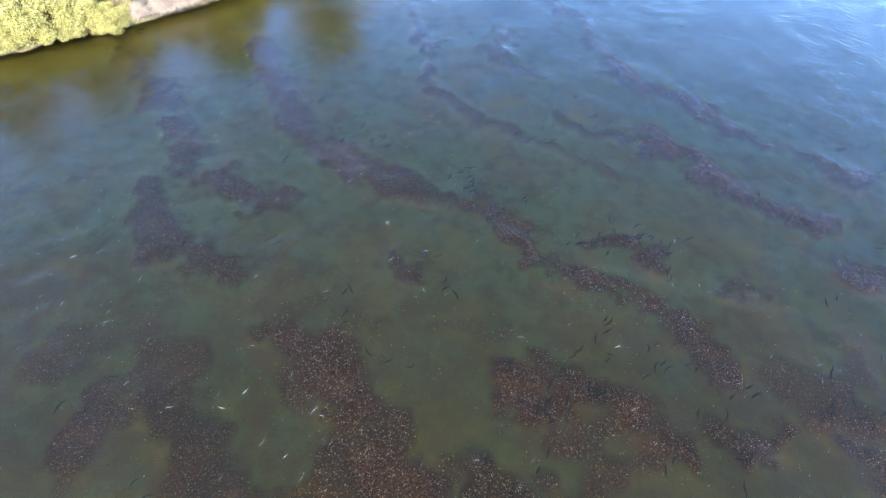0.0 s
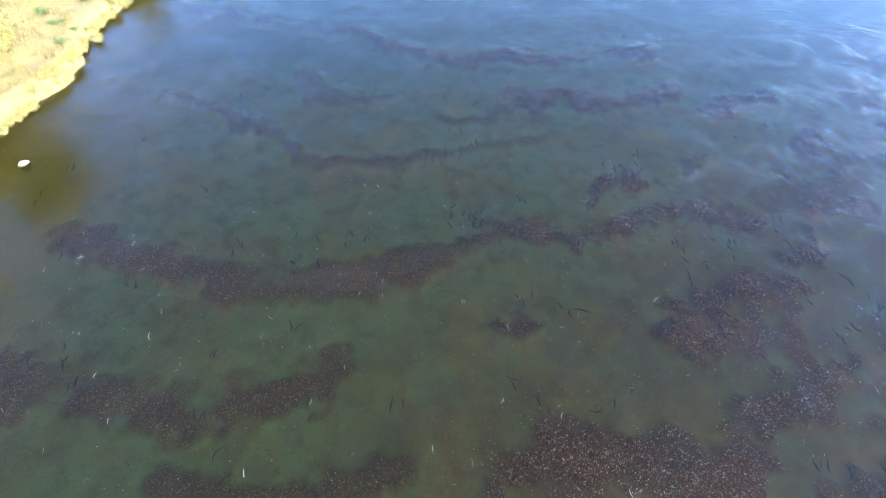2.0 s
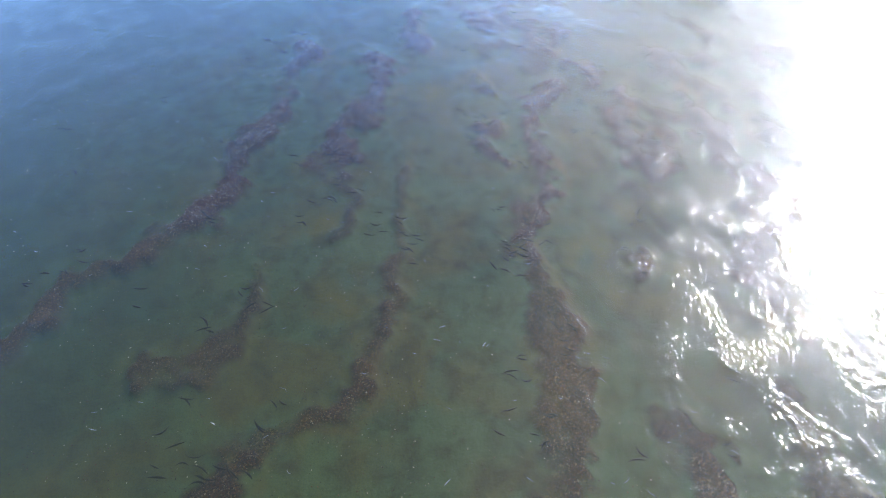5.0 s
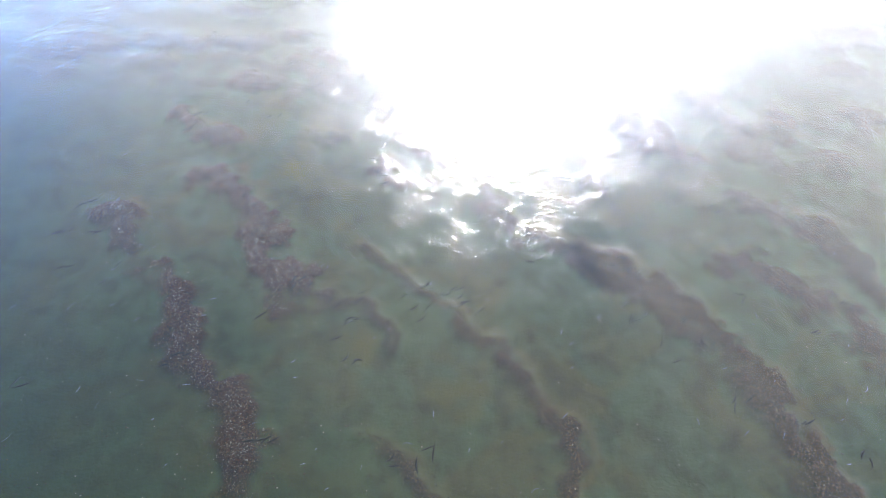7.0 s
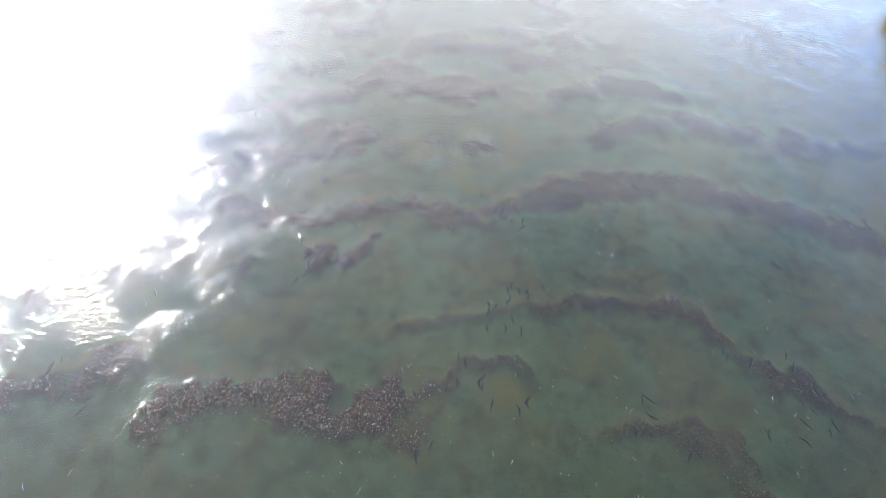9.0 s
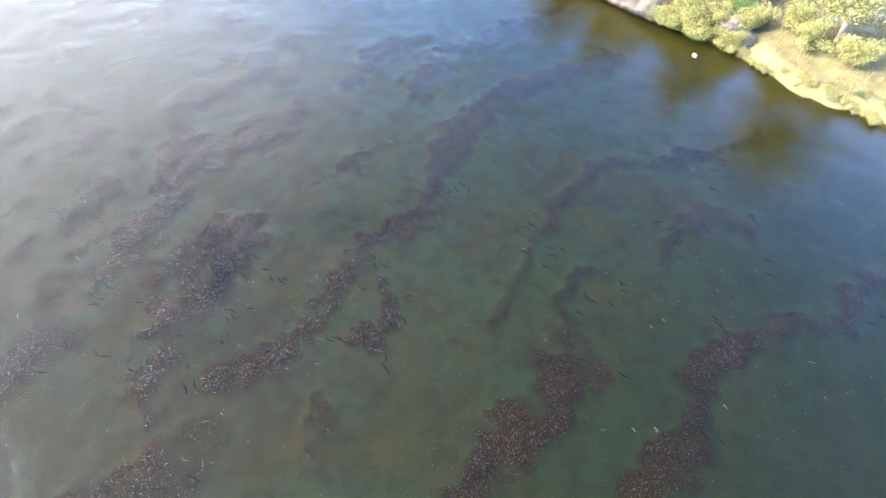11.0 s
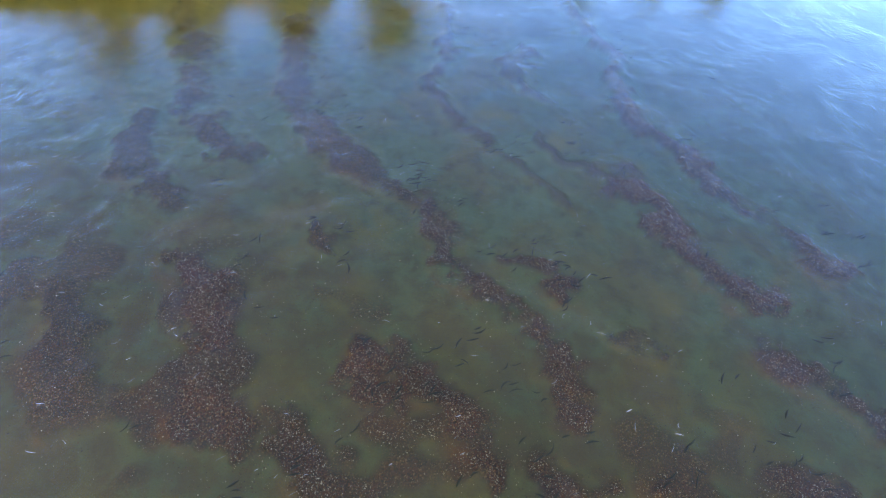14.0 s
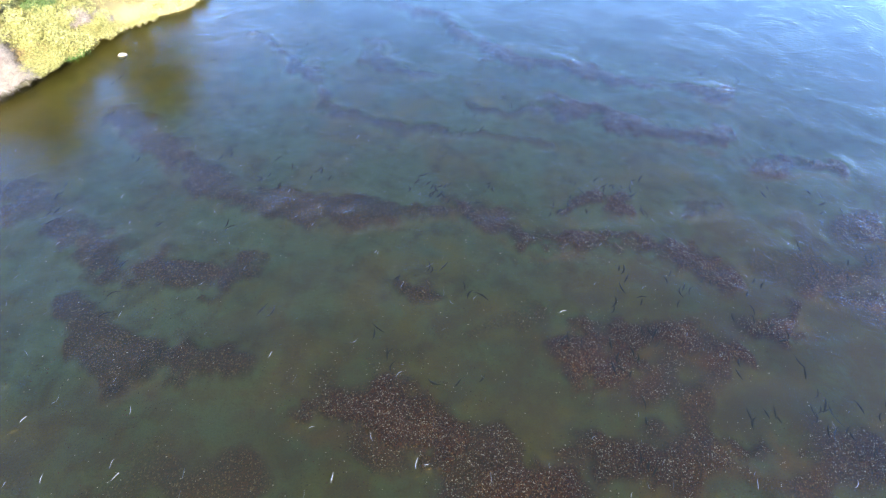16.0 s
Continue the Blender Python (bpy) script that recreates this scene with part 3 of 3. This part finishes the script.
def make_tree(name, at, height, spread_r, mat, seed, count=9000):
    """A broadleaf tree: tapered trunk, limbs, and a crown of leaf clumps round the limb ends."""
    rng = np.random.default_rng(seed)
    root = empty(name, at)
    v, f = [], []
    bend = rng.normal(size=2) * 0.25
    pts = [(bend[0] * s * s, bend[1] * s * s, height * 0.92 * s) for s in (0, 0.2, 0.4, 0.6, 0.8, 1.0)]
    r0 = height * 0.02
    for i, (a, b) in enumerate(zip(pts, pts[1:])):
        limb(v, f, a, b, r0 * (1 - 0.17 * i), r0 * (1 - 0.17 * (i + 1)), 8)
    part("trunk", (v, f), M_BARK, root)
    ends = []
    for i in range(26):
        v, f = [], []
        s = rng.uniform(0.22, 0.97)
        a = i * 2.4 + rng.uniform(-0.4, 0.4)
        reach = spread_r * rng.uniform(0.55, 1.05) * math.sin(math.pi * min(1, 0.18 + 0.8 * s)) ** 0.7
        start = (bend[0] * s * s, bend[1] * s * s, height * 0.92 * s)
        end = (start[0] + reach * math.cos(a), start[1] + reach * math.sin(a), start[2] + 0.35 * reach + rng.uniform(0, 0.4))
        half = tuple(0.5 * p + 0.5 * q for p, q in zip(start, end))
        limb(v, f, start, half, r0 * 0.4 * (1.1 - s), r0 * 0.25 * (1.1 - s), 5)
        limb(v, f, half, end, r0 * 0.25 * (1.1 - s), 0.01, 5)
        ends += [end, half]
        part("limb", (v, f), M_BARK, root)
    cs = []
    for e in ends:
        k = count // len(ends)
        d = rng.normal(size=(k, 3))
        d /= np.linalg.norm(d, axis=1, keepdims=True)
        cs.append(np.array(e) + d * spread_r * rng.uniform(0.16, 0.36) * rng.uniform(0.2, 1, (k, 1)) ** 0.5)
    c = np.concatenate(cs)
    lv, lf = leaves(c, rng.uniform(0.6, 1.3, len(c)) * 0.16, rng)
    crown = fast_mesh("crown", lv, lf, mat)
    crown.parent = root
    return root


# ---- the bank's plants ----
def shrub_at(make, mat_label, x, y, *args):
    return make(mat_label, (x, y, height_at(x, y) - 0.05), *args)


BRUSH = [(-19.8, 41.5, 1.5, 1.5), (-20.9, 40.7, 1.6, 1.7), (-22.0, 39.8, 1.3, 1.3), (-23.1, 38.7, 1.1, 1.0), (-20.6, 42.7, 1.5, 2.0), (-22.0, 41.6, 1.6, 2.0), (-15.9, 47.1, 1.2, 1.2), (-14.6, 47.7, 1.0, 1.0)]
YELLOW = "willow shrub in yellow-green autumn leaf on the river bank"
shrub_models = [make_shrub("willow_shrub", (0, 0, 0), 1.7, 2.4, M_LEAF_YELLOW, 100 + i) for i in range(3)]
rng = np.random.default_rng(7)
spots = [(-31.5, 35.0), (-29.6, 35.4), (-27.6, 36.6), (-25.8, 37.6), (-24.2, 39.2), (-22.6, 40.4), (-30.5, 38.0), (-28.0, 39.4), (-25.6, 41.2), (-23.3, 43.0), (-20.2, 43.4),
         (-18.6, 44.4), (-17.2, 46.0), (-20.8, 46.4), (-18.6, 48.4), (-15.8, 48.6), (-34.0, 33.8), (-36.4, 32.6), (-33.5, 37.2), (-31.8, 41.2), (-28.0, 43.2), (-24.0, 46.6),
         (-15.4, 51.4), (-12.6, 51.6), (-10.0, 53.8), (-30.4, 34.2), (-28.4, 35.3), (-26.6, 36.3), (-25.0, 37.4), (-23.4, 38.6), (-18.2, 43.0), (-17.3, 44.2)]
spots = [p for p in spots if all(math.dist(p, b[:2]) > 0.9 * b[2] for b in BRUSH)]
for i, (x, y) in enumerate(spots):
    s = rng.uniform(0.75, 1.25)
    m = pose(x, y, height_at(x, y) - 0.06, 0, 0, rng.uniform(0, 360)) @ Matrix.Scale(s, 4)
    if i < len(shrub_models):
        ob = shrub_models[i]
    else:
        ob = copy_thing(shrub_models[i % len(shrub_models)], pose(0, 0, 0))
    ob.matrix_basis = m
    tagged(ob, YELLOW, "shrub", "willow shrubs along the bank")

# a low fringe of willow that hangs over the water's edge
rng = np.random.default_rng(8)
for (ax, ay), (bx, by) in zip(SHORE[3:12], SHORE[4:13]):
    for u in np.arange(0, 1, 1.15 / math.dist((ax, ay), (bx, by))):
        x, y = ax + u * (bx - ax) - 0.1, ay + u * (by - ay) + 0.15
        s = rng.uniform(0.5, 0.8)
        if any(math.dist((x, y), b[:2]) < 0.75 * b[2] for b in BRUSH):
            continue
        ob = copy_thing(shrub_models[int(rng.integers(3))], pose(0, 0, 0))
        ob.matrix_basis = pose(x, y, max(height_at(x, y), 0.0) - 0.05, 0, 0, rng.uniform(0, 360)) @ Matrix.Scale(s, 4)
        tagged(ob, "low willow shrub hanging over the water's edge", "shrub", "low willow fringe at the water")

# low yellow clumps along the open, sandy stretch of the bank, and small green weeds behind
clump = make_shrub("yellow_clump", (-9.0, 50.0, height_at(-9.0, 50.0)), 0.42, 0.5, M_LEAF_YELLOW, 220, 1600, 0.035)
tagged(clump, "small clump of yellow streamside growth on the sandy bank", "shrub", "low clumps on the sandy bank")
for (ax, ay), (bx, by) in zip(SHORE[12:20], SHORE[13:21]):
    for u in np.arange(0, 1, 0.55 / math.dist((ax, ay), (bx, by))):
        x, y = ax + u * (bx - ax) + rng.normal(-0.15, 0.2), ay + u * (by - ay) + rng.normal(0.3, 0.25)
        if x > 20:
            break
        ob = copy_thing(clump, pose(0, 0, 0))
        ob.matrix_basis = pose(x, y, max(height_at(x, y), 0.0) - 0.03, 0, 0, rng.uniform(0, 360)) @ Matrix.Scale(rng.uniform(0.6, 1.3), 4)
weed = make_shrub("green_weed", (4.0, 58.0, height_at(4.0, 58.0)), 0.5, 0.35, M_LEAF_GREEN, 210, 900, 0.05)
tagged(weed, "small green weed growing on pale sandy ground", "weed", "weeds on the sandy bank")
for _ in range(34):
    x, d = rng.uniform(-8, 18), rng.uniform(1.2, 9)
    y = np.interp(x, [p[0] for p in SHORE], [p[1] for p in SHORE]) + d
    ob = copy_thing(weed, pose(0, 0, 0))
    ob.matrix_basis = pose(x, y, height_at(x, y) - 0.02, 0, 0, rng.uniform(0, 360)) @ Matrix.Scale(rng.uniform(0.5, 1.4), 4)

rust = make_shrub("rust_shrub", (-18.5, 43.0, height_at(-18.5, 43.0)), 1.3, 1.7, M_LEAF_RUST, 200, 8000, 0.06)
tagged(rust, "low shrub with rusty orange autumn leaves beside the water", "shrub")
green = make_shrub("green_shrub", (-16.8, 45.3, height_at(-16.8, 45.3)), 0.9, 0.8, M_LEAF_GREEN, 201, 4500, 0.05)
tagged(green, "fresh green low shrub at the water's edge", "shrub")
dark = make_shrub("green_shrub", (-17.6, 48.0, height_at(-17.6, 48.0)), 1.5, 2.3, M_LEAF_GREEN, 202, 9000, 0.068)
tagged(dark, "dark green leafy shrub among yellow willows", "shrub")
for i, (x, y, r, h) in enumerate(BRUSH):
    b = make_bare_brush("bare_brush", (x, y, height_at(x, y) - 0.05), r, h, 300 + i)
    tagged(b, "leafless brush of pale grey-pink twigs overhanging the water", "shrub", "bare brush along the bank")

TREES = [(-12.9, 53.9, 9.9, 4.9, 0), (-20.6, 47.6, 8.9, 3.2, 0), (-31.5, 43.4, 9.5, 4.0, 0), (-38.0, 38.8, 9.0, 4.0, 2), (-24.5, 51.5, 7.5, 2.8, 2), (5.4, 71.3, 6.9, 2.4, 0), (12.8, 67.4, 4.2, 1.8, 0), (19.5, 69.5, 4.4, 2.2, 0)]
for i, (x, y, h, r, k) in enumerate(TREES):
    tr = make_tree("bank_tree", (x, y, height_at(x, y) - 0.1), h, r, (M_LEAF_YELLOW, M_LEAF_GREEN, M_LEAF_RUST)[k], 400 + i, 14000)
    tagged(tr, "slender broadleaf tree in yellow-green autumn leaf behind the bank", "tree", "trees behind the bank")
for i, (x, y, h, r) in enumerate([(17.0, -46.0, 8.5, 3.5), (34.0, -31.0, 13.5, 5.0), (42.0, -29.0, 14.5, 5.5)]):
    tr = make_tree("far_tree", (x, y, height_at(x, y) - 0.1), h, r, M_LEAF_GREEN, 450 + i, 12000)
    tagged(tr, "tall green broadleaf tree on the opposite bank", "tree", "trees on the opposite bank")

# grass on the bank: dry blades, and a fresh green tuft at the water
rng = np.random.default_rng(11)
n = 150000
gx_, gy_ = rng.uniform(-40, 24, n), rng.uniform(28, 74, n)
zz, *_, land = river(gx_, gy_)
ok = (land > np.where(gx_ < -13, 2.2, 0.1)) & (land < 12) & (fractal(gx_, gy_, 1.6, 91) > -0.35)
gx_, gy_, zz = gx_[ok], gy_[ok], zz[ok]
base = np.stack([gx_, gy_, zz - 0.02], 1)
tip = base + np.stack([rng.normal(0, 0.09, len(base)), rng.normal(0, 0.09, len(base)), rng.uniform(0.12, 0.42, len(base))], 1)
v, f = strips(base, tip, rng.uniform(0.012, 0.03, len(base)), rng)
tagged(fast_mesh("bank_grass", v, f, M_GRASS), "dry straw-coloured grass covering the sandy bank", "grass", kind="stuff")
n = 900
base = np.stack([rng.normal(-16.8, 0.4, n), rng.normal(44.7, 0.4, n), np.zeros(n)], 1)
base[:, 2] = river(base[:, 0], base[:, 1])[0]
tip = base + np.stack([rng.normal(0, 0.15, n), rng.normal(0, 0.15, n), rng.uniform(0.25, 0.6, n)], 1)
v, f = strips(base, tip, np.full(n, 0.02), rng)
tagged(fast_mesh("fresh_grass", v, f, M_GRASS_GREEN), "bright green grass tuft at the water's edge", "grass", kind="stuff")


# ---- stones ----
def make_rock(name, at, size, seed):
    bm = bmesh.new()
    bmesh.ops.create_icosphere(bm, subdivisions=3, radius=1.0)
    for vert in bm.verts:
        d = 1 + 0.28 * noise.noise(vert.co * 1.3 + Vector((seed, 0, 0))) + 0.08 * noise.noise(vert.co * 4 + Vector((seed, 3, 0)))
        vert.co = Vector((vert.co.x * size[0], vert.co.y * size[1], vert.co.z * size[2])) * d
    ob = part(name, bm, M_ROCK)
    ob.location = at
    return ob


rock = make_rock("boulder", (-13.55, 43.5, -0.05), (0.3, 0.2, 0.22), 2)
tagged(rock, "pale boulder standing out of the shallow water near the bank", "rock")

rng = np.random.default_rng(21)
for line, half, bare in RIDGES:
    if bare < 0.35:
        continue
    length = sum(math.dist(a, b) for a, b in zip(line, line[1:])) + 2 * half
    k = int(length * half * 2.6 * (520 if bare > 0.62 else 150))
    xs, ys = np.array([p[0] for p in line]), np.array([p[1] for p in line])
    x, y = rng.uniform(xs.min() - 2 * half, xs.max() + 2 * half, 8 * k), rng.uniform(ys.min() - 2 * half, ys.max() + 2 * half, 8 * k)
    d, _ = along(x, y, line)
    keep = d < 2.4 * half
    x, y = x[keep], y[keep]
    z, g, c, *_, land = river(x, y)
    keep = (rng.uniform(0, 1, len(x)) < g * g + 0.03) & (land < 0.3)
    x, y, z = x[keep][:k], y[keep][:k], z[keep][:k]
    if len(x) < 10:
        continue
    size = 0.012 + 0.023 * rng.uniform(0, 1, len(x)) ** 2.0
    ob = stones("gravel_bed", x, y, z, size, rng, M_STONE if bare > 0.62 else M_STONE_SILTED)
    tagged(ob, "ridge of rusty dark gravel on the river bed" if bare > 0.62 else "ridge of dark silt-covered gravel on the river bed", "gravel", "gravel ridges on the river bed", kind="stuff")

n = 170000
x, y = rng.uniform(-22, 32, n), rng.uniform(-4, 48, n)
z, g, *_, land = river(x, y)
keep = (land < -1) & (rng.uniform(0, 1, n) < 0.1 + 0.6 * g * (y < 19) + 0.12 * (fractal(x, y, 2.5, 95) > -0.1))
x, y, z = x[keep], y[keep], z[keep]
ob = stones("loose_pebbles", x, y, z, 0.011 + 0.027 * rng.uniform(0, 1, len(x)) ** 2.5, rng, M_STONE)
tagged(ob, "loose pebbles scattered over the silty river bed", "pebbles", kind="stuff")

# ---- slivers that stand in for fish: dark ones submerged, pale ones floating ----
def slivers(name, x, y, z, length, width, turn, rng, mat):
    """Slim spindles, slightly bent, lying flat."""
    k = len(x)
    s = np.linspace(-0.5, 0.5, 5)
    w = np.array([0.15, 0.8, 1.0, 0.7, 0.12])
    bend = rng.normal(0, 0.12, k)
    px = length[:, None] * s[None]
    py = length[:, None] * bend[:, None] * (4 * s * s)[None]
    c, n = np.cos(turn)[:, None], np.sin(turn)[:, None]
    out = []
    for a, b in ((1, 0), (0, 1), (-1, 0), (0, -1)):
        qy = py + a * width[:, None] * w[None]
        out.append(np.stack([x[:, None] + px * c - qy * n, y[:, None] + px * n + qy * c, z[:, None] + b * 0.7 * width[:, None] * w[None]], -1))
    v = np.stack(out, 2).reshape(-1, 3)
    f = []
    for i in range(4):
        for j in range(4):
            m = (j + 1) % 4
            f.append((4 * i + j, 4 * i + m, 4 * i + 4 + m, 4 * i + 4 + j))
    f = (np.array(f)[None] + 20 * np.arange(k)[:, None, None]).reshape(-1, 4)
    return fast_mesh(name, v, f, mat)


# dark fish stand-ins, mostly gathered near the gravel ridges
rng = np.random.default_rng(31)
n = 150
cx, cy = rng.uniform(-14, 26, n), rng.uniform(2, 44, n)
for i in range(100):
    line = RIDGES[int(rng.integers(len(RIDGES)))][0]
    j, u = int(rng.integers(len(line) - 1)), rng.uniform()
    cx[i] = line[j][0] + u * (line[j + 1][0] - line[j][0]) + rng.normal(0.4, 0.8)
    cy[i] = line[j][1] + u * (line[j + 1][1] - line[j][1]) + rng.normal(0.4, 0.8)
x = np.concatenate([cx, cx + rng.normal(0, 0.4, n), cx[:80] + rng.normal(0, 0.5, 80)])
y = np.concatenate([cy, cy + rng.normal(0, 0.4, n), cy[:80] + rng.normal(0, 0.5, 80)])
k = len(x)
ob = slivers("dark_fish_slivers", x, y, rng.uniform(-0.12, -0.07, k), rng.uniform(0.4, 0.8, k), rng.uniform(0.03, 0.055, k), rng.normal(0.85, 0.42, k), rng, M_FISH_DARK)
tagged(ob, "dark slivers standing in for fish just under the surface", "twigs", kind="stuff")
# pale stand-ins for fish flashes, spread over the open water
k = 420
x, y = rng.uniform(-24, 30, k), rng.uniform(-2, 48, k)
ok = river(x, y)[-1] < -0.6
x, y = x[ok], y[ok]
k = len(x)
ob = slivers("pale_fish_slivers", x, y, np.full(k, 0.012), rng.uniform(0.15, 0.45, k), rng.uniform(0.006, 0.014, k), rng.normal(0.85, 0.5, k), rng, M_FISH_PALE)
tagged(ob, "pale slivers on the water standing in for flashes of fish", "foam", kind="stuff")
